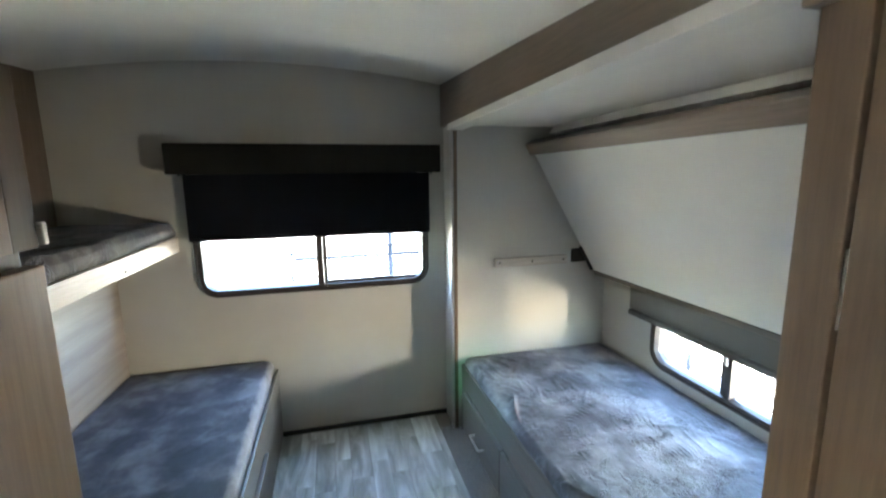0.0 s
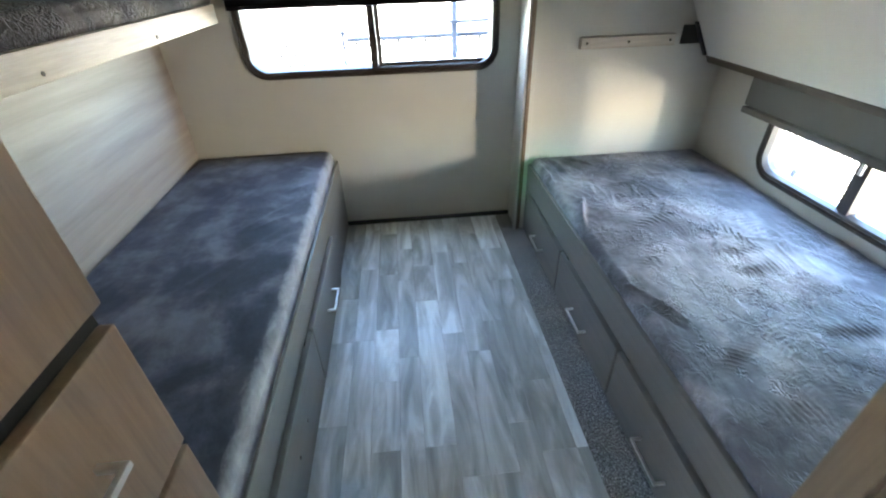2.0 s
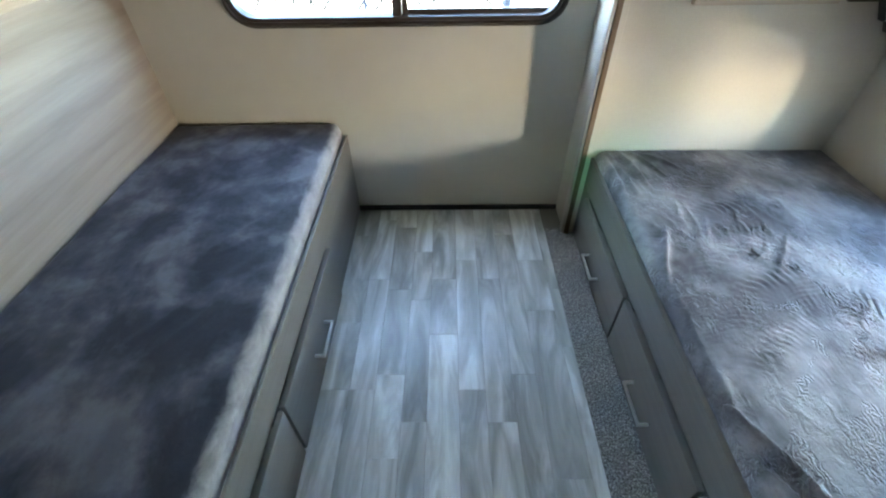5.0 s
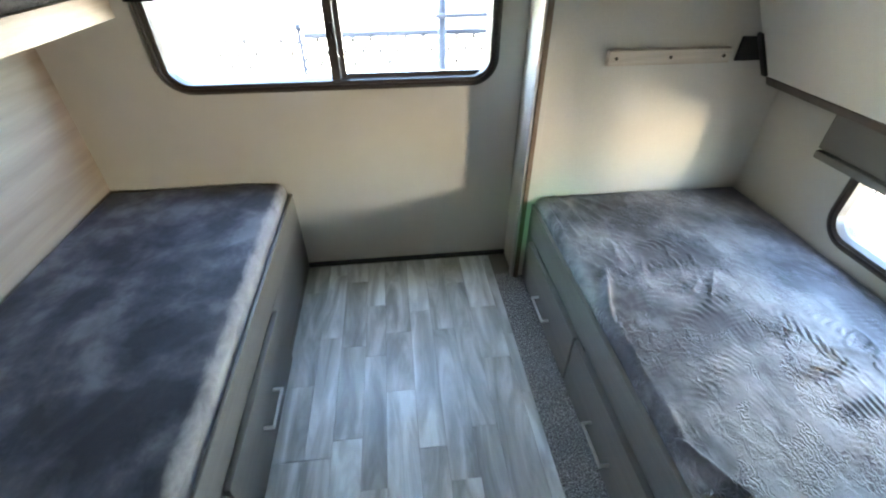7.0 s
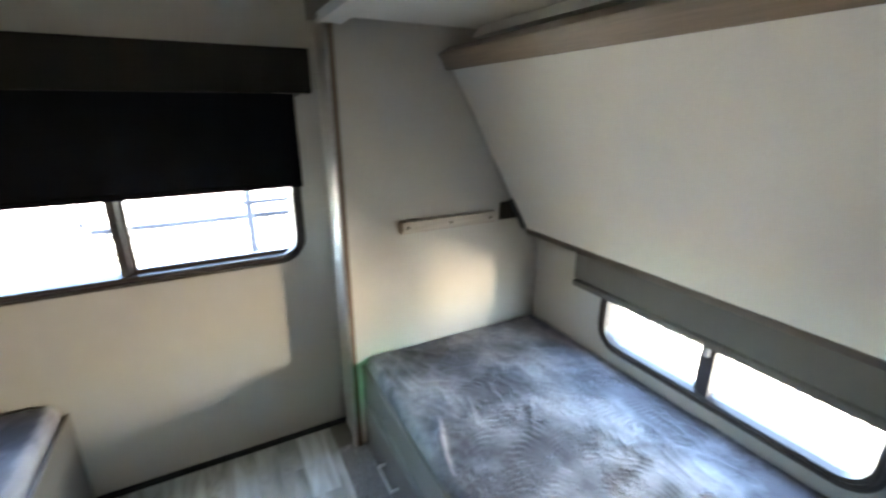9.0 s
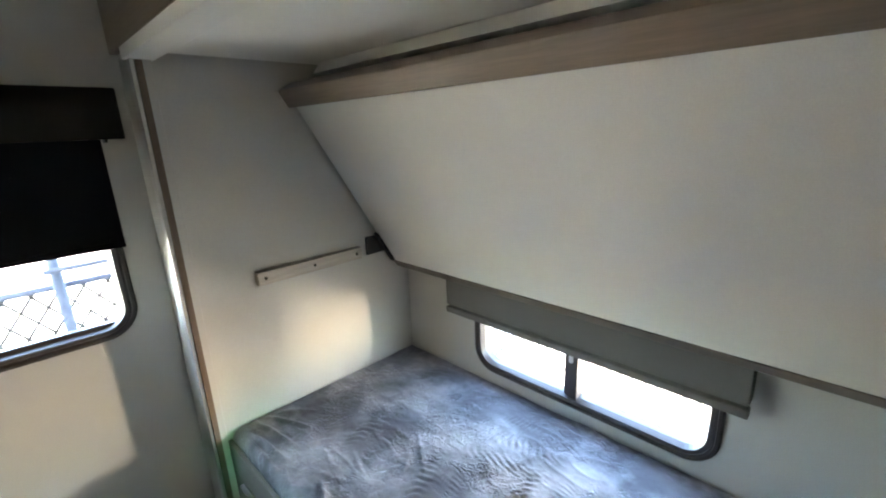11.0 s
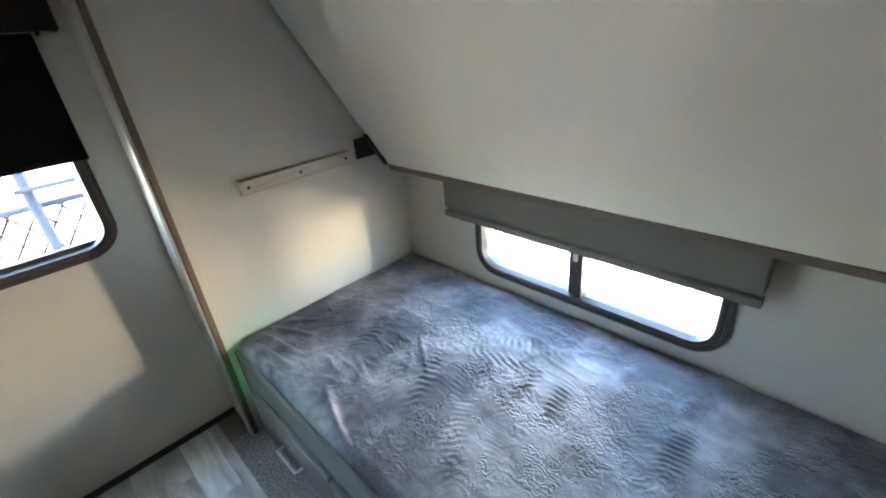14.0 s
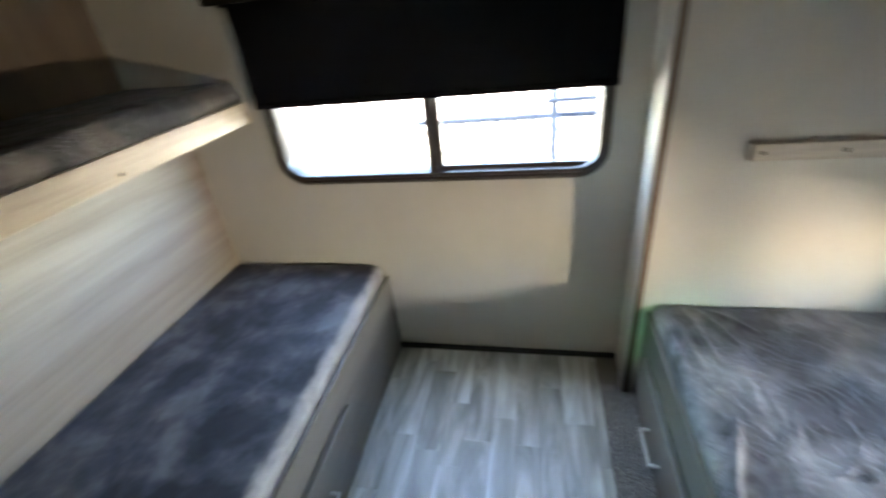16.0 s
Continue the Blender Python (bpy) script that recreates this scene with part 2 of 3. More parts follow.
def holed(axis, d0, d1, a0, a1, z0, z1, ha0, ha1, hz0, hz1):
    """A wall slab with a rectangular opening. axis 0: slab across x, a is y; axis 1: slab across y, a is x."""
    bm = bmesh.new()
    put = (lambda d, a, z: (d, a, z)) if axis == 0 else (lambda d, a, z: (a, d, z))
    outer, inner = [(a0, z0), (a1, z0), (a1, z1), (a0, z1)], [(ha0, hz0), (ha1, hz0), (ha1, hz1), (ha0, hz1)]
    v = {(d, k): [bm.verts.new(put(d, *p)) for p in pts] for d in (d0, d1) for k, pts in (("o", outer), ("i", inner))}
    for k in range(4):
        n = (k + 1) % 4
        for d in (d0, d1):
            bm.faces.new((v[d, "o"][k], v[d, "o"][n], v[d, "i"][n], v[d, "i"][k]))
        for r in ("o", "i"):
            bm.faces.new((v[d0, r][k], v[d0, r][n], v[d1, r][n], v[d1, r][k]))
    bmesh.ops.recalc_face_normals(bm, faces=bm.faces)
    return bm


def round_rect(a0, a1, z0, z1, r, seg=8):
    pts = []
    for ca, cz, start in ((a1 - r, z0 + r, -90), (a1 - r, z1 - r, 0), (a0 + r, z1 - r, 90), (a0 + r, z0 + r, 180)):
        for k in range(seg + 1):
            t = radians(start + 90 * k / seg)
            pts.append((ca + r * math.cos(t), cz + r * math.sin(t)))
    return pts


def ring(axis, loops):
    """A closed frame swept through loops of (depth, outline); the last joins the first."""
    bm = bmesh.new()
    put = (lambda d, a, z: (d, a, z)) if axis == 0 else (lambda d, a, z: (a, d, z))
    rows = [[bm.verts.new(put(d, *p)) for p in pts] for d, pts in loops]
    n = len(rows[0])
    for i in range(len(rows)):
        p, q = rows[i], rows[(i + 1) % len(rows)]
        for k in range(n):
            bm.faces.new((p[k], p[(k + 1) % n], q[(k + 1) % n], q[k]))
    bmesh.ops.recalc_face_normals(bm, faces=bm.faces)
    return bm


# ---- the shell ----
structure("ground", box(-400, 400, -400, 400, -1.0, -0.8, 0), GROUND, "pale sunlit concrete yard", "ground")
floor = structure("floor", box(-1.56, 1.66, -2.66, 2.46, -0.12, -0.004, 0), TAUPE, "floor with grey wood-look vinyl planks", "floor")
structure("wall_north", holed(1, 2.40, 2.46, -1.56, 0.552, 0.0, 2.3, -0.853, 0.413, 0.937, 1.58), WALL,
          "off-white linen-textured wall board with a window", "wall")
# dark brown here imitates deep shade on the side wall
# its hall opening is unseen, added to let sun brighten the hall
structure("wall_west", holed(0, -1.56, -1.50, -2.66, 2.40, 0.0, 2.3, -2.15, -1.15, 1.0, 1.30), BROWN_V, "wood-look side wall board, deep shade put into its brown colour", "wall")
structure("wall_panel_west", box(-1.30, -1.27, 0.338, 2.40, 0.0, 1.20, 0), PANEL_WOOD, "pale wood-grain wall panel beneath the bunk", "wall")
structure("wall_south", box(-1.56, 0.66, -2.66, -2.60, 0, 2.3, 0), WALL, "plain off-white wall board", "wall")
structure("wall_hall", box(0.60, 0.66, -2.60, -0.60, 0, 2.3, 0), WALL, "plain off-white wall board", "wall")
structure("wall_slide_end", box(0.574, 1.60, 2.225, 2.29, 0.0, 1.86, 0), WALL, "off-white board at the head of the bed", "wall")
structure("wall_slide_back", holed(0, 1.60, 1.66, -0.60, 2.29, 0.0, 1.86, 0.778, 1.727, 0.528, 0.83), WALL,
          "off-white slide-out wall board with a low window", "wall")
structure("wall_slide_near", box(0.66, 1.60, -0.66, -0.60, 0, 1.86, 0), WALL, "plain off-white wall board", "wall")
structure("slide_ceiling", box(0.578, 1.66, -0.66, 2.29, 1.862, 1.94, 0), CEIL, "white slide-out ceiling board", "ceiling")
structure("jamb_north", box(0.552, 0.60, 2.195, 2.46, 0, 2.3, 0.003), WALL, "off-white slide-out jamb beside the window wall", "jamb")


def arched_ceiling():
    prof_lo = [(x, 2.195 - 0.085 * (x + 0.45) ** 2) for x in [-1.5 + 2.1 * k / 24 for k in range(25)]]
    prof = prof_lo + [(0.6, 2.36), (-1.5, 2.36)]
    bm = prism(prof, 1, -2.6, 2.40)
    for v in bm.verts:
        if v.co.z < 2.3:
            v.co.z += 0.072 * (v.co.y - 2.4)
    return bm


structure("ceiling", arched_ceiling(), CEIL, "slightly arched off-white ceiling board", "ceiling")
structure("roof", box(-1.60, 0.70, -2.70, 2.50, 2.37, 2.42, 0), OUTER, "outer roof skin", "roof")
structure("header_beam", box(0.530, 0.577, -2.6, 2.398, 1.868, 2.16, 0.004), BROWN, "brown wood-look header beam over the slide-out", "beam")
structure("trim_header", prism([(0.528, 1.832), (0.612, 1.832), (0.612, 1.860), (0.578, 1.860), (0.578, 1.867), (0.528, 1.867)], 1, -0.6, 2.224, 0.003),
          WHITE, "white trim strip along the slide-out header", "trim")
structure("trim_jamb", box(0.540, 0.551, 2.186, 2.232, 0.0, 1.862, 0.003), ALU, "grey aluminium edge strip on the jamb", "trim")
structure("trim_jamb_edge", box(0.552, 0.573, 2.181, 2.194, 0.0, 1.83, 0.003), BROWN_V, "narrow brown edge strip on the jamb", "trim")
structure("baseboard", box(-0.50, 0.551, 2.386, 2.399, 0.0, 0.025, 0.002), BLACK, "thin black base trim along the wall", "baseboard")


# ---- windows ----
def window(name, axis, face, inward, a0, a1, z0, z1, split, label, sash):
    """Dark rounded frame, centre bar, panes. face: wall plane; inward: +1 or -1 towards the room; sash: side with the sliding sash."""
    root = tagged(thing(name, ((face, (a0 + a1) / 2, z0) if axis == 0 else ((a0 + a1) / 2, face, z0)), label, "window"), kind="structure")
    f, back = face + inward * 0.016, face - inward * 0.050
    o = lambda s, r: round_rect(a0 + s, a1 - s, z0 + s, z1 - s, r)
    loops = [(face + inward * 0.001, o(0.0, 0.11)), (face + inward * 0.011, o(0.001, 0.11)), (f, o(0.007, 0.104)), (f, o(0.015, 0.096)),
             (face + inward * 0.010, o(0.018, 0.093)), (face + inward * 0.010, o(0.022, 0.09)), (face + inward * 0.014, o(0.025, 0.087)),
             (face + inward * 0.012, o(0.038, 0.076)), (face - inward * 0.012, o(0.046, 0.070)), (back, o(0.047, 0.069)), (back, o(0.030, 0.082))]
    part("window_frame", ring(axis, loops), FRAME, root, smooth=False)
    sw = 0.030
    def bar(a, b, z_lo, z_hi, d0, d1):
        lo, hi = sorted((face + inward * d0, face + inward * d1))
        return box(lo, hi, a, b, z_lo, z_hi, 0.003) if axis == 0 else box(a, b, lo, hi, z_lo, z_hi, 0.003)
    part("centre_bar", bar(split - sw, split + sw * 0.2, z0 + 0.03, z1 - 0.03, -0.04, 0.006), FRAME, root)
    part("sash_bar", bar(split + sw * 0.25, split + sw, z0 + 0.036, z1 - 0.03, -0.03, -0.004), FRAME, root)
    s0, s1 = (split, a1 - 0.036) if sash > 0 else (a0 + 0.036, split - sw)
    if sash:
        part("sash_rail", bar(s0 + sw, s1 - 0.035, z0 + 0.034, z0 + 0.060, -0.030, -0.006), FRAME, root)
    part("latch", bar(split - 0.012, split + 0.004, z0 + 0.2, z0 + 0.25, 0.006, 0.016), STEEL if axis == 0 else BLACK, root)
    for lo, hi, d in ((a0 + 0.03, split - sw * 0.5, -0.034), (split - sw * 0.4, a1 - 0.03, -0.024)):
        pane = part("pane", bar(lo, hi, z0 + 0.03, z1 - 0.03, d - 0.004, d), GLASS, root, "clear glass pane")
        pane.visible_shadow = False
    return root


window("window_1", 1, 2.40, -1, -0.883, 0.443, 0.907, 1.61, -0.205, "wide dark-framed sliding window with rounded corners", 1)
window("window_2", 0, 1.60, -1, 0.748, 1.757, 0.498, 0.86, 1.268, "low dark-framed sliding window above the bed", 0)


# ---- window coverings ----
def roller_shade():
    root = thing("roller_shade", (-0.22, 2.36, 1.24), "black roller shade drawn halfway down over the window", "blind")
    prof = [(2.369, 1.60)] + [(2.369 - 0.0015 * math.sin(k * 0.9), 1.60 - 0.345 * k / 12) for k in range(13)]
    prof += [(y - 0.0025, z) for y, z in prof[::-1]]
    part("cloth", prism(prof, 0, -0.893, 0.449), BLIND, root)
    part("hem_bar", box(-0.893, 0.449, 2.360, 2.374, 1.236, 1.258, 0.004), BLIND, root)
    part("roller", add_rod(bmesh.new(), (-0.90, 2.368, 1.625), (0.455, 2.368, 1.625), 0.022, 20), BLIND, root, smooth=True)
    part("bracket", box(-0.910, -0.902, 2.345, 2.398, 1.59, 1.65, 0.002), BLACK, root)
    part("bracket", box(0.457, 0.465, 2.345, 2.398, 1.59, 1.65, 0.002), BLACK, root)


def valance(name, axis, face, a0, a1, z0, z1, depth, material, label):
    """A padded box valance: front board, top and two returns."""
    at = (face, (a0 + a1) / 2, z0) if axis == 0 else ((a0 + a1) / 2, face, z0)
    root = thing(name, at, label, "valance")
    def b(d0, d1, p, q, lo, hi, bev):
        return box(face - d1, face - d0, p, q, lo, hi, bev) if axis == 0 else box(p, q, face - d1, face - d0, lo, hi, bev)
    part("front_board", b(depth - 0.016, depth, a0, a1, z0, z1, 0.006), material, root)
    part("top_board", b(0.001, depth - 0.017, a0, a1, z1 - 0.014, z1, 0.003), material, root)
    part("end_board", b(0.001, depth - 0.017, a0, a0 + 0.014, z0, z1 - 0.015, 0.003), material, root)
    part("end_board", b(0.001, depth - 0.017, a1 - 0.014, a1, z0, z1 - 0.015, 0.003), material, root)
    return root


roller_shade()
valance("valance", 1, 2.399, -0.962, 0.512, 1.600, 1.760, 0.074, VALANCE, "charcoal fabric box valance over the roller shade")
low = valance("valance", 0, 1.599, 0.690, 1.880, 0.797, 0.938, 0.064, VALANCE_GREY, "grey fabric box valance over the low window")
part("lower_lip", box(1.517, 1.552, 0.686, 1.866, 0.768, 0.796, 0.005), VALANCE_GREY, low)


# ---- beds ----
def fold(x, y, ax, ay, bx, by, h, w):
    """The height of one rounded crease from a to b."""
    dx, dy = bx - ax, by - ay
    t = np.clip(((x - ax) * dx + (y - ay) * dy) / (dx * dx + dy * dy), 0, 1)
    d = np.hypot(x - ax - t * dx, y - ay - t * dy)
    return h * np.exp(-(d / w) ** 2) * np.sin(np.pi * np.clip(0.12 + 0.76 * t, 0, 1))


def mattress(name, x0, x1, y0, y1, z0, z1, label, folds, rough, seed, open_side, cloth, step=0.0125, round_r=0.035, droop=0.0, crease=0.0, prints=()):
    """A soft slab with a rounded rim, a slack cover and creases in it."""
    nx, ny = int((x1 - x0) / step), int((y1 - y0) / step)
    gx, gy = np.meshgrid(np.linspace(x0, x1, nx + 1), np.linspace(y0, y1, ny + 1), indexing="ij")
    top = np.full_like(gx, z1)
    for ax, ay, bx, by, h, w in folds:
        top += fold(gx, gy, ax, ay, bx, by, h, w)
    for p in prints:
        top += ripples(gx, gy, *p)
    for i in range(nx + 1):
        for j in range(ny + 1):
            p = Vector((gx[i, j] + seed, gy[i, j], 0.0))
            top[i, j] += rough * (noise.noise(p * 2.4) * 1.1 + noise.noise(p * 7.0) * 0.45 + noise.noise(Vector((p.x * 30, p.y * 13, 2.0))) * 0.24)
            slack = max(0.0, noise.noise(p * 2.1 + Vector((7, 3, 1))) + 0.12)
            top[i, j] += crease * slack * (1 - abs(noise.noise(Vector((p.x * 13, p.y * 7, 4.0))))) ** 7
    for dist, r in ((gx - x0, round_r if open_side < 0 else 0.01), (x1 - gx, round_r if open_side > 0 else 0.01), (gy - y0, 0.012), (y1 - gy, 0.006)):
        cut = np.clip(1 - dist / r, 0, 1)
        top -= r * (1 - np.sqrt(np.clip(1 - cut ** 2, 0, 1)))
    verts = [(gx[i, j], gy[i, j], top[i, j]) for i in range(nx + 1) for j in range(ny + 1)]
    vid = lambda i, j: i * (ny + 1) + j
    faces = [(vid(i, j), vid(i + 1, j), vid(i + 1, j + 1), vid(i, j + 1)) for i in range(nx) for j in range(ny)]
    loop = [vid(i, 0) for i in range(nx)] + [vid(nx, j) for j in range(ny)] + [vid(i, ny) for i in range(nx, 0, -1)] + [vid(0, j) for j in range(ny, 0, -1)]
    base = len(verts)
    mids = []
    for k, v in enumerate(loop):
        x, y, z = verts[v]
        wob = 0.004 * noise.noise(Vector((x * 9 + seed, y * 9, 1.0)))
        mids.append((x + (0.006 + wob if x > (x0 + x1) / 2 else -0.006 - wob) * (1 if droop else 0), y, (z + z0) / 2))
    verts += mids
    verts += [(verts[v][0], verts[v][1], z0) for v in loop]
    n = len(loop)
    for k in range(n):
        q = (k + 1) % n
        faces.append((loop[q], loop[k], base + k, base + q))
        faces.append((base + q, base + k, base + n + k, base + n + q))
    faces.append([base + n + k for k in range(n)])
    root = thing(name, ((x0 + x1) / 2, (y0 + y1) / 2, z0), label, "mattress")
    for piece, chosen, cover in (("cover_top", faces[:nx * ny], cloth), ("side_border", faces[nx * ny:], cloth)):
        used = sorted({v for f in chosen for v in f})
        at = {v: k for k, v in enumerate(used)}
        me = bpy.data.meshes.new(piece)
        me.from_pydata([verts[v] for v in used], [], [[at[v] for v in f] for f in chosen])
        me.materials.append(cover)
        for p in me.polygons:
            p.use_smooth = len(p.vertices) == 4
        ob = new(piece, me)
        ob.parent, ob.matrix_parent_inverse = root, Matrix.Translation(-root.location)
    return root


def bar_handle(parent, x, out, yc, z, length=0.152):
    """A square steel pull: a bar on two legs. out: +1 or -1, the way it stands off."""
    bm = bmesh.new()
    add_box(bm, *sorted((x + out * 0.027, x + out * 0.035)), yc - length / 2, yc + length / 2, z - 0.005, z + 0.005, 0.0015)
    for s in (-1, 1):
        yy = yc + s * (length / 2 - 0.0045)
        add_box(bm, *sorted((x, x + out * 0.028)), yy - 0.0045, yy + 0.0045, z - 0.0048, z + 0.0048, 0.001)
    return part("handle", bm, STEEL, parent, "brushed steel bar handle")


def bed_base(at, label, front, back, y0, y1, top, lip, lip_thick, drawers, drawer_top, hz, bare=()):
    """A box bed base with drawer fronts. front and back: x of the faces; the room is on the front's side; bare: drawers with no handle."""
    root = thing("bed_base", at, label, "bed base")
    out = 1 if front > back else -1
    b = lambda p, q, *r: box(*sorted((p, q)), *r)
    part("lip_board", b(front, front - out * lip_thick, y0, y1, drawer_top + 0.005, lip, 0.003), TAUPE, root)
    part("plinth", b(front, front - out * 0.019, y0, y1, 0.0, 0.034, 0.002), TAUPE, root)
    for p, q in ((y0, drawers[0][0] + 0.02), (drawers[-1][1] - 0.02, y1)):
        part("stile", b(front - out * 0.0005, front - out * 0.019, p, q, 0.0345, drawer_top + 0.0045, 0.002), TAUPE, root)
    part("platform", b(front - out * 0.0195, back, y0, y1, top - 0.018, top, 0.002), TAUPE, root)
    part("end_board", b(front - out * 0.0195, back, y0, y0 + 0.018, 0.0, top - 0.019, 0.002), TAUPE, root)
    part("end_board", b(front - out * 0.0195, back, y1 - 0.018, y1, 0.0, top - 0.019, 0.002), TAUPE, root)
    for k, (d0, d1) in enumerate(drawers):
        d = part("drawer_front", b(front + out * 0.0008, front + out * 0.018, d0 + 0.006, d1 - 0.006, 0.030, drawer_top, 0.0025), TAUPE, root)
        if k:
            # black strip behind the gap paints the shade between two drawer fronts
            part("divider", b(front - out * 0.008, front - out * 0.019, d0 - 0.03, d0 + 0.03, 0.0345, drawer_top + 0.0045, 0.001), BLACK, root, "black strip painting the shade between the drawers")
        if k in bare:
            for s in (-1, 1):
                yy = (d0 + d1) / 2 + s * 0.064
                part("screw", add_rod(bmesh.new(), (front + out * 0.0181, yy, hz), (front + out * 0.0205, yy, hz), 0.006, 10), SCREW, d, "small dark screw head")
        else:
            bar_handle(d, front + out * 0.018, out, (d0 + d1) / 2, hz)
    return root


def ripples(x, y, cx, cy, r, turn, wave, h, bend=4.0):
    """Finger ripples brushed into the pile: a round patch of bent, uneven waves."""
    dx, dy = x - cx, y - cy
    u = dx * math.cos(turn) + dy * math.sin(turn)
    v = dy * math.cos(turn) - dx * math.sin(turn)
    fade = np.clip(1.25 - np.hypot(u, v * 0.8) / r, 0, 1)
    ph = (u + bend * v * v + 0.12 * wave * np.sin(v * 90 + cx * 40)) * 2 * np.pi / wave + 1.3 * np.sin(v * 31 + cy * 17)
    return 1.35 * h * fade * (0.35 + 0.65 * np.clip(np.sin(v * 47 + u * 21 + cx * 70), -0.4, 1)) * np.sin(ph)


bed_base((-0.88, 1.36, 0.0), "grey-taupe bed base with two drawers under the bunk", -0.495, -1.268, 0.340, 2.398, 0.400, 0.440, 0.010,
         ((0.42, 1.115), (1.115, 1.77)), 0.303, 0.170, (0,))
mattress("mattress", -1.266, -0.517, 0.342, 2.385, 0.401, 0.508, "dark blue-grey plush mattress on the drawer base",
         ((-0.60, 1.75, -0.80, 1.50, 0.006, 0.010), (-0.58, 1.55, -0.95, 1.05, 0.005, 0.012), (-0.56, 1.95, -0.66, 1.86, 0.006, 0.012),
          (-0.58, 2.10, -0.66, 2.16, 0.005, 0.012), (-0.56, 1.66, -0.74, 1.52, 0.005, 0.008), (-0.57, 1.47, -0.86, 1.02, 0.004, 0.007)), 0.004, 3.0, 1, VELVET_RUBBED,
         prints=((-0.63, 1.66, 0.09, 1.2, 0.022, 0.0016), (-0.80, 1.20, 0.08, 0.4, 0.026, 0.0012)))
bed_base((1.10, 1.23, 0.0), "grey-taupe slide-out bed base with three drawers", 0.605, 1.598, 0.245, 2.222, 0.360, 0.415, 0.016,
         ((0.29, 0.915), (0.915, 1.535), (1.535, 2.13)), 0.268, 0.125)
mattress("mattress", 0.625, 1.590, 0.250, 2.219, 0.3735, 0.450, "grey-blue plush mattress with a slack wrinkled cover, lightened as if lit",
         ((0.73, 1.70, 0.65, 1.50, 0.022, 0.012), (0.69, 1.62, 0.645, 1.44, 0.010, 0.010), (0.635, 1.05, 0.75, 0.85, 0.020, 0.009), (0.64, 0.99, 0.72, 0.82, -0.010, 0.010),
          (0.66, 1.14, 0.645, 0.98, 0.008, 0.012), (0.66, 2.20, 0.70, 1.90, 0.018, 0.009), (0.71, 2.20, 0.76, 1.93, 0.019, 0.009), (0.76, 2.19, 0.85, 2.00, 0.016, 0.009),
          (0.645, 2.17, 0.65, 1.88, 0.014, 0.009), (0.82, 2.18, 0.92, 2.08, 0.013, 0.009), (0.76, 1.92, 0.86, 1.88, 0.012, 0.009),
          (0.89, 1.76, 0.84, 1.60, 0.006, 0.011), (0.82, 1.86, 0.80, 1.74, 0.006, 0.011), (1.12, 1.65, 1.00, 1.48, 0.005, 0.008), (1.00, 1.56, 0.95, 1.54, 0.006, 0.008),
          (1.36, 1.96, 1.46, 1.88, -0.009, 0.022), (1.36, 1.76, 1.46, 1.70, -0.008, 0.025), (1.18, 1.92, 1.26, 1.90, 0.005, 0.010),
          (1.15, 1.30, 1.38, 1.22, 0.004, 0.012)), 0.0055, 11.0, -1, VELVET_LIT, 0.005, 0.034, 0.0, 0.007,
         prints=((1.30, 1.33, 0.16, 2.2, 0.026, 0.0028), (1.15, 1.14, 0.13, 0.5, 0.022, 0.0030), (1.08, 0.95, 0.085, 1.2, 0.017, 0.0023),
                 (1.21, 0.77, 0.10, 0.3, 0.018, 0.0028), (1.20, 0.91, 0.07, 2.4, 0.016, 0.0024), (0.82, 0.69, 0.085, 0.9, 0.017, 0.0022),
                 (0.99, 0.75, 0.085, 1.8, 0.018, 0.0022), (0.84, 0.52, 0.07, 0.2, 0.018, 0.0024), (0.96, 0.57, 0.07, 1.5, 0.016, 0.0028),
                 (0.70, 0.88, 0.07, 2.6, 0.022, 0.0024), (0.95, 1.50, 0.15, 0.8, 0.028, 0.0022),
                 (1.12, 1.36, 0.12, 1.1, 0.020, 0.0016), (0.85, 1.25, 0.16, 1.0, 0.021, 0.0016), (1.00, 1.80, 0.12, 0.4, 0.027, 0.0020)))


# ---- upper bunk, west side ----
def upper_bunk():
    root = thing("upper_bunk", (-1.23, 1.36, 1.19), "pale wood-railed upper bunk fixed to the wall", "bunk")
    part("platform", box(-1.499, -0.977, 0.342, 2.398, 1.190, 1.208, 0.002), TAUPE, root)
    rail = part("front_rail", box(-0.976, -0.955, 0.350, 2.398, 1.184, 1.266, 0.003), RAIL, root, "pale wood front rail")
    for y in (0.52, 1.13, 1.75):
        part("screw", add_rod(bmesh.new(), (-0.9552, y, 1.207), (-0.9525, y, 1.207), 0.006, 10), SCREW, rail, "dark screw head")


upper_bunk()
mattress("mattress", -1.492, -0.966, 0.352, 2.392, 1.267, 1.346, "plush mattress on the upper bunk, its shade put into darker cloth",
         ((-0.99, 1.70, -1.10, 1.45, 0.010, 0.014), (-0.985, 1.35, -1.08, 1.05, 0.012, 0.016), (-0.99, 2.0, -1.06, 1.86, 0.012, 0.014), (-0.985, 0.95, -1.10, 0.70, 0.012, 0.016)), 0.010, 23.0, 1, VELVET_SHADED, 0.0115, 0.03, 1.0, 0.028)


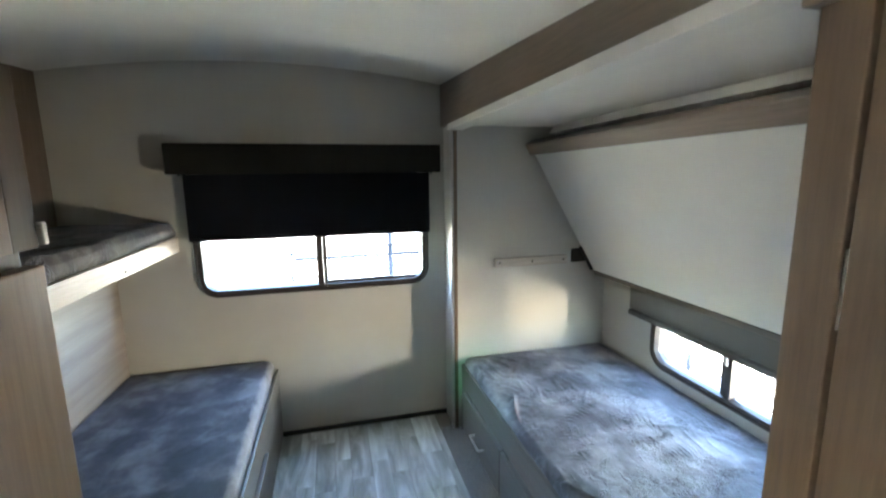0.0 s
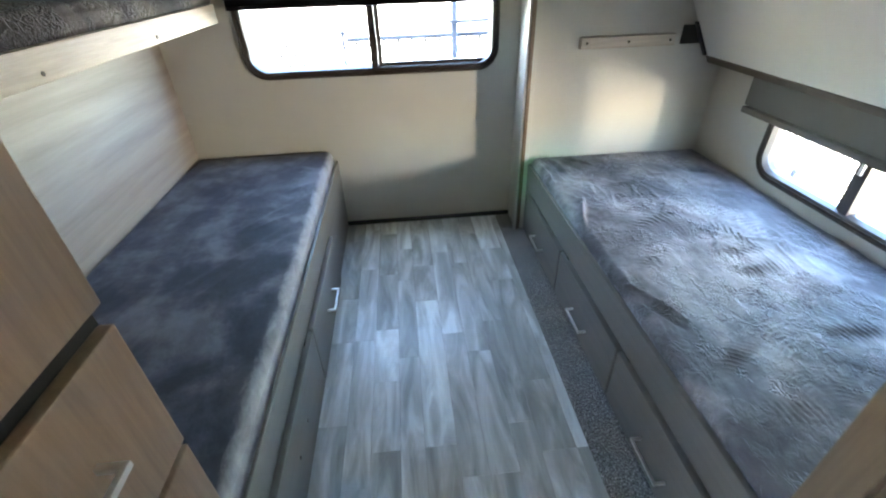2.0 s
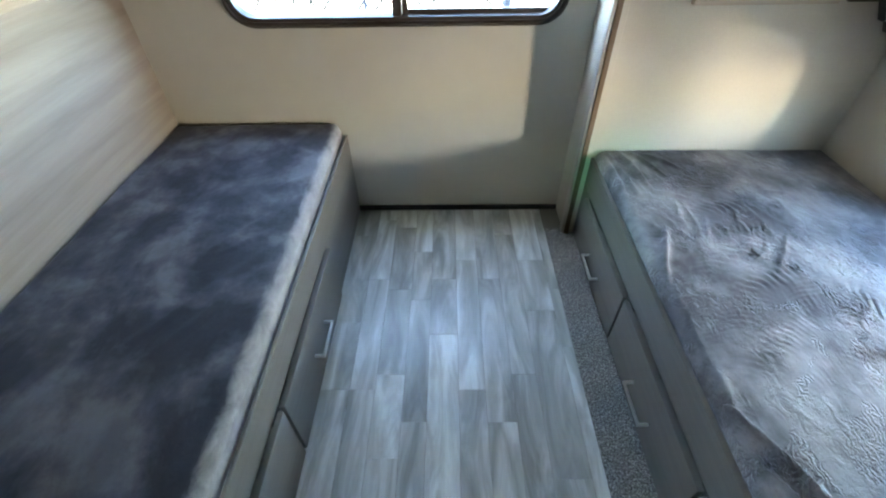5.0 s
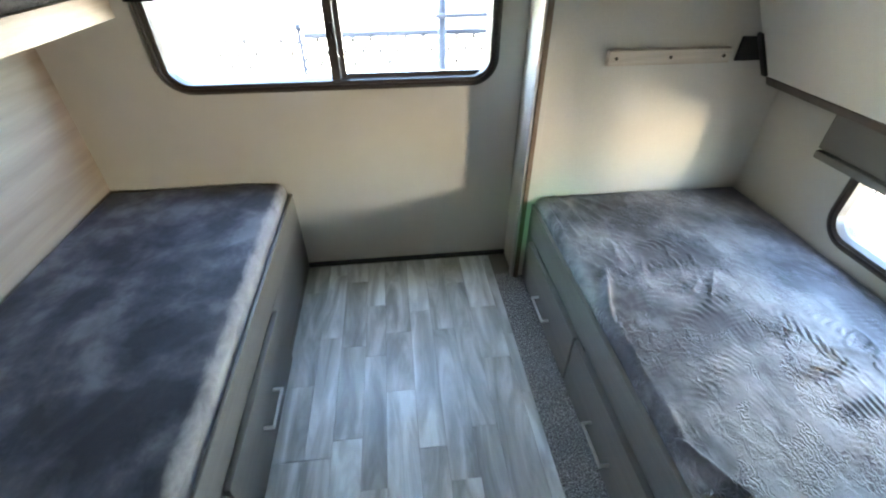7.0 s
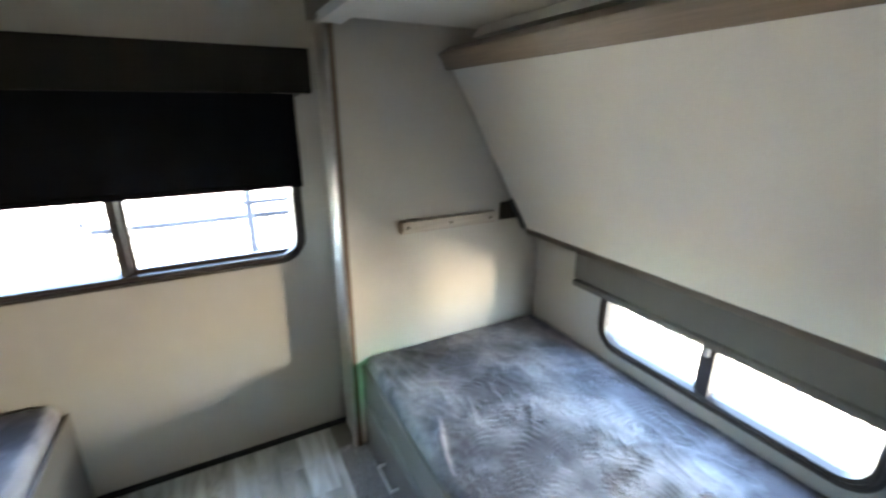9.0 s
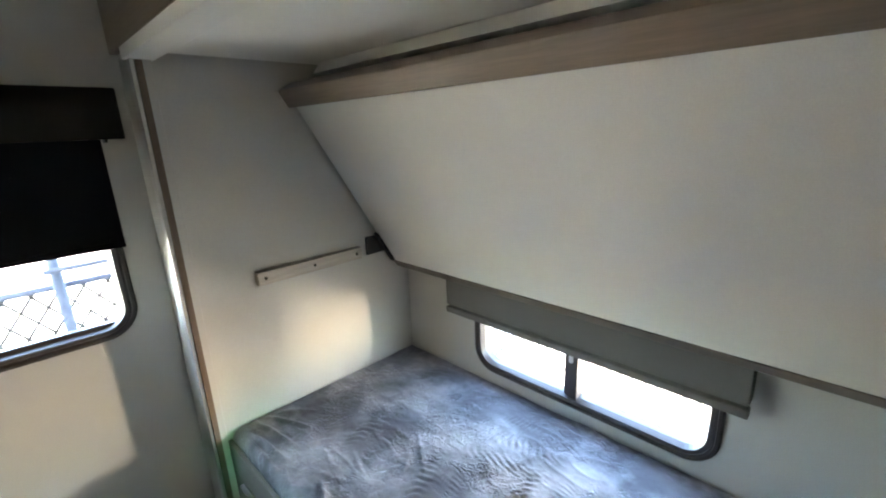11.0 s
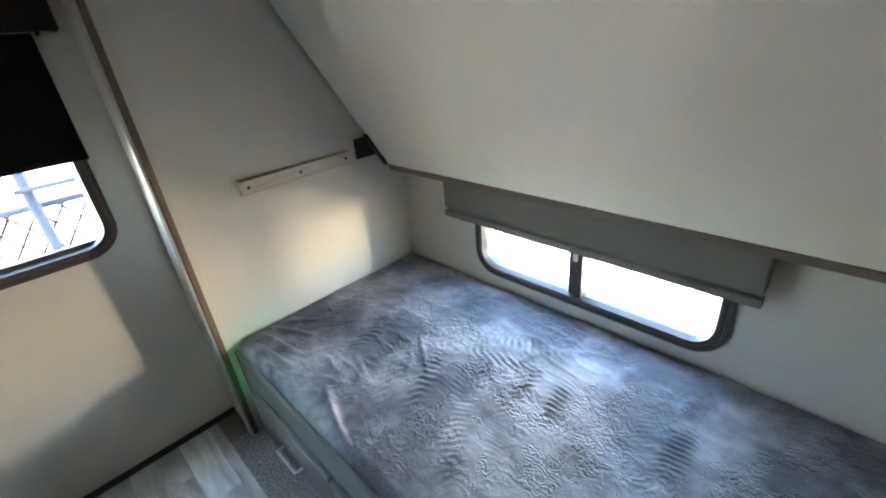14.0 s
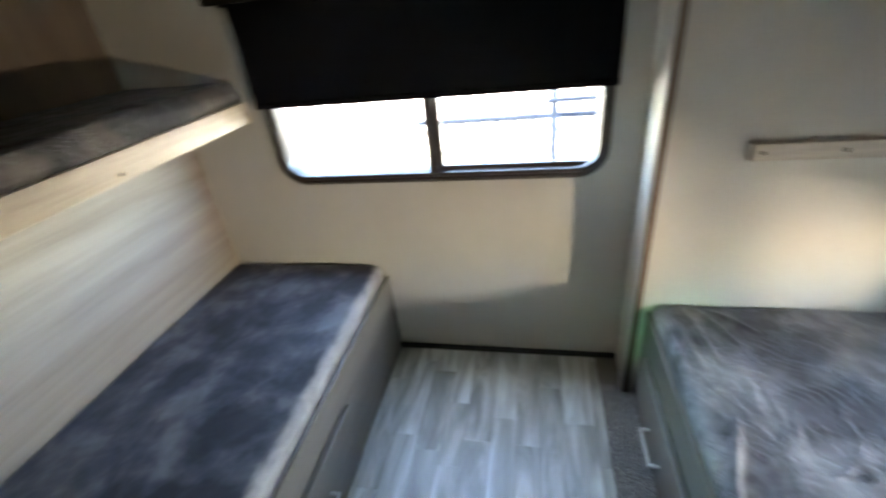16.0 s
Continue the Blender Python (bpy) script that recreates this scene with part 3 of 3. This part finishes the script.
# ---- folding bunk, slide-out side ----
def folding_bunk():
    """A bunk board tipped up on edge; its white underside faces the room."""
    root = thing("folding_bunk", (1.30, 1.26, 0.94), "white folding bunk tipped up with a brown edge rail", "bunk")
    y0, y1 = 0.262, 2.200
    lo, hi = Vector((1.500, 0.952)), Vector((1.062, 1.700))
    along = (hi - lo).normalized()
    off = Vector((along.y, -along.x))
    if off.x < 0:
        off = -off
    quad = lambda a, b, d0, d1: [tuple(a + off * d0), tuple(b + off * d0), tuple(b + off * d1), tuple(a + off * d1)]
    part("underside_board", prism(quad(lo + along * 0.012, hi, 0.0, 0.018), 1, y0, y1, 0.002), WHITE, root)
    part("lower_edge_rail", prism(quad(lo - along * 0.026, lo + along * 0.011, -0.003, 0.045), 1, y0, y1, 0.003), EDGE, root, "brown lower edge strip")
    part("upper_edge_rail", prism(quad(hi + along * 0.001, hi + along * 0.075, -0.022, 0.045), 1, y0, y1 + 0.018, 0.006), BROWN, root, "brown wood edge rail")
    part("back_board", prism([(1.125, 1.815), (1.160, 1.858), (1.34, 1.858), (1.30, 1.80)], 1, y0, y1 - 0.05, 0.004), WHITE, root)
    mount = part("hinge", box(1.345, 1.462, 2.212, 2.2245, 1.020, 1.108, 0.003), BLACK, root, "black steel hinge bracket")
    part("hinge_arm", prism(quad(lo + along * 0.02, lo + along * 0.20, -0.012, -0.001), 1, 2.186, 2.2115, 0.002), BLACK, mount)


folding_bunk()


def cleat():
    root = thing("bunk_cleat", (1.06, 2.21, 1.02), "beige wooden support cleat screwed to the wall", "cleat")
    rail = part("rail", box(0.816, 1.304, 2.196, 2.2245, 1.018, 1.073, 0.004), CLEAT, root)
    for x in (0.845, 1.06, 1.275):
        part("screw", add_rod(bmesh.new(), (x, 2.1962, 1.046), (x, 2.193, 1.046), 0.0065, 12), SCREW, rail, "dark screw head")


cleat()


# ---- cabinets at the doorway ----
def tall_cabinet():
    root = thing("tall_cabinet", (-0.86, 0.0, 0.0), "tall tan wood cabinet with drawers at the doorway", "cabinet")
    # darker wood than the tan fronts, so the gaps between them look shaded
    part("body", box(-1.268, -0.465, -0.45, 0.335, 0.0, 1.69, 0.003), BROWN_V, root, "brown carcass, shade of the gaps put into its darker colour")
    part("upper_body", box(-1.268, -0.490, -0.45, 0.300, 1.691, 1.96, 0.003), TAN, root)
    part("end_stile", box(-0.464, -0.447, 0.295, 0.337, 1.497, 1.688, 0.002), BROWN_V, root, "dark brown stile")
    spans = ((0.10, 0.455), (0.465, 0.822), (0.834, 1.066), (1.097, 1.478))
    for k, (lo, hi) in enumerate(spans):
        d = part("drawer_front" if k < 3 else "door", box(-0.464, -0.445, -0.44, 0.337, lo, hi, 0.003), TAN, root)
        if k < 3:
            bar_handle(d, -0.445, 1, 0.155, (lo + hi) / 2 + 0.015, 0.13)
    part("door", box(-0.464, -0.445, -0.44, 0.293, 1.497, 1.688, 0.003), TAN, root)
    # black stands in for shade on the brown rail in this gap
    part("recess_rail", box(-0.4645, -0.4620, -0.44, 0.336, 1.067, 1.096, 0.0005), BLACK, root, "recessed rail between drawer and door, black to imitate its shade")
    part("latch", box(-0.452, -0.442, 0.338, 0.346, 1.50, 1.525, 0.002), STEEL, root, "small steel latch")


def wardrobe():
    root = thing("wardrobe", (1.0, -0.18, 0.0), "tall brown wood wardrobe with a narrow stile at the doorway", "wardrobe")
    part("body", box(0.532, 1.598, -0.59, 0.238, 0.0, 1.83, 0.002), BROWN_V, root)
    part("stile", box(0.511, 0.531, 0.176, 0.240, 0.0, 1.83, 0.003), BROWN_V, root)
    door = part("door", box(0.514, 0.531, -0.55, 0.170, 0.02, 1.815, 0.003), BROWN_V, root)
    part("edge_strip", box(0.5165, 0.5305, 0.1712, 0.1750, 1.36, 1.47, 0.001), STEEL, root, "bright steel edge strip")
    part("top_block", box(0.490, 0.5285, 0.10, 0.250, 1.785, 1.8305, 0.003), BROWN, root)


tall_cabinet()
wardrobe()


# ---- yard outside ----
def chain_fence():
    root = thing("chain_link_fence", (0.25, 2.86, -0.8), "dark-coated chain-link fence with posts close outside", "fence")
    part("post", add_rod(bmesh.new(), (0.262, 2.86, -0.8), (0.262, 2.86, 1.75), 0.020), GALV, root, "slim steel post", True)
    part("post", add_rod(bmesh.new(), (-0.42, 2.88, -0.8), (-0.42, 2.88, 1.045), 0.009), GALV, root, "", True)
    part("post_cap", add_rod(bmesh.new(), (-0.42, 2.88, 1.046), (-0.42, 2.88, 1.070), 0.016), GALV, root, "", True)
    part("post", add_rod(bmesh.new(), (-2.6, 2.88, -0.8), (-2.6, 2.88, 1.03), 0.022), GALV, root, "", True)
    part("post", add_rod(bmesh.new(), (3.0, 2.88, -0.8), (3.0, 2.88, 1.03), 0.022), GALV, root, "", True)
    part("gate_rail", add_rod(bmesh.new(), (0.225, 2.835, 1.100), (2.2, 2.835, 1.115), 0.011), GALV, root, "", True)
    part("top_rail", add_rod(bmesh.new(), (-0.40, 2.88, 1.020), (3.0, 2.88, 1.035), 0.014), GALV, root, "", True)
    wires = bmesh.new()
    pitch, lo, hi = 0.085, -0.7, 1.01
    for k in range(-33, 57):
        x = k * pitch
        for s in (-1, 1):
            a, b = (x, 2.884 + s * 0.002, lo), (x + s * (hi - lo) * 0.75, 2.884 + s * 0.002, hi)
            add_rod(wires, a, b, 0.0056, 4)
    tagged(part("wire_mesh", wires, WIRE, root), kind="stuff")


chain_fence()


def side_fence():
    root = thing("chain_link_fence", (3.0, 1.2, -0.8), "chain-link fence along the bed side of the yard", "fence")
    for y in (-1.2, 3.6):
        part("post", add_rod(bmesh.new(), (3.0, y, -0.8), (3.0, y, 1.03), 0.022), GALV, root, "", True)
    twist = bmesh.new()
    for k in range(96):
        y = -1.2 + 0.05 * k
        add_rod(twist, (3.0, y, 0.03 + 0.008 * (k % 2)), (3.0, y + 0.034, 0.035), 0.008, 5)
    part("tension_wire", twist, GALV, root, "twisted tension wire")
    wires = bmesh.new()
    pitch, lo, hi = 0.085, -0.75, 1.0
    for k in range(-14, 43):
        for s in (-1, 1):
            y = k * pitch + (0 if s > 0 else 1.3)
            add_rod(wires, (3.0 + s * 0.002, y, lo), (3.0 + s * 0.002, y + s * (hi - lo) * 0.75, hi), 0.0036, 4)
    tagged(part("wire_mesh", wires, WIRE, root), kind="stuff")


side_fence()


# ---- carpet strip and floor planks ----
def carpet():
    x0, x1, y0, y1, s = 0.462, 0.604, -0.55, 2.222, 0.008
    nx, ny = int((x1 - x0) / s), int((y1 - y0) / s)
    verts = []
    for i in range(nx + 1):
        for j in range(ny + 1):
            edge = 0.5 if i in (0, nx) else 1.0
            x = x0 + s * i + (0.003 * noise.noise(Vector((0, j * 0.3, 5))) if i == 0 else 0)
            verts.append((x, y0 + s * j, edge * (0.0055 + 0.003 * noise.noise(Vector((i * 0.9, j * 0.9, 0))))))
    faces = [(i * (ny + 1) + j, (i + 1) * (ny + 1) + j, (i + 1) * (ny + 1) + j + 1, i * (ny + 1) + j + 1) for i in range(nx) for j in range(ny)]
    n = len(verts)
    verts += [(x0, y0, -0.003), (x1, y0, -0.003), (x1, y1, -0.003), (x0, y1, -0.003)]
    faces.append((n + 3, n + 2, n + 1, n))
    me = bpy.data.meshes.new("carpet")
    me.from_pydata(verts, [], faces)
    me.materials.append(CARPET)
    return tagged(new("carpet", me), "speckled grey carpet strip along the bed base", "carpet", kind="structure")


carpet()


def planks():
    """Vinyl planks in staggered rows; a few lengths share their meshes."""
    rng = random.Random(5)
    shared = {}
    widths = (0.118, 0.092, 0.104, 0.086, 0.112, 0.096, 0.100, 0.090, 0.122)
    x, row = -0.500, 0
    while x < 0.459:
        w = widths[row % len(widths)]
        w = min(w, 0.4615 - x)
        y = -2.6 + rng.choice((0.0, 0.12, 0.24, 0.36, 0.48)) - 0.5
        while y < 2.385:
            length = rng.choice((0.30, 0.42, 0.54, 0.66, 0.78))
            a, b = max(y, -2.6), min(y + length, 2.385)
            if b - a > 0.01:
                key = (round(w, 4), round(b - a, 3))
                if key not in shared:
                    shared[key] = mesh_of("plank", box(-w / 2 + 0.0005, w / 2 - 0.0005, -(b - a) / 2 + 0.0005, (b - a) / 2 - 0.0005, -0.0035, 0.0, 0.0006), PLANK)
                ob = new("plank", shared[key])
                ob.location = (x + w / 2, (a + b) / 2, 0.0)
                ob.parent = floor
            y += length
        x += w
        row += 1


planks()
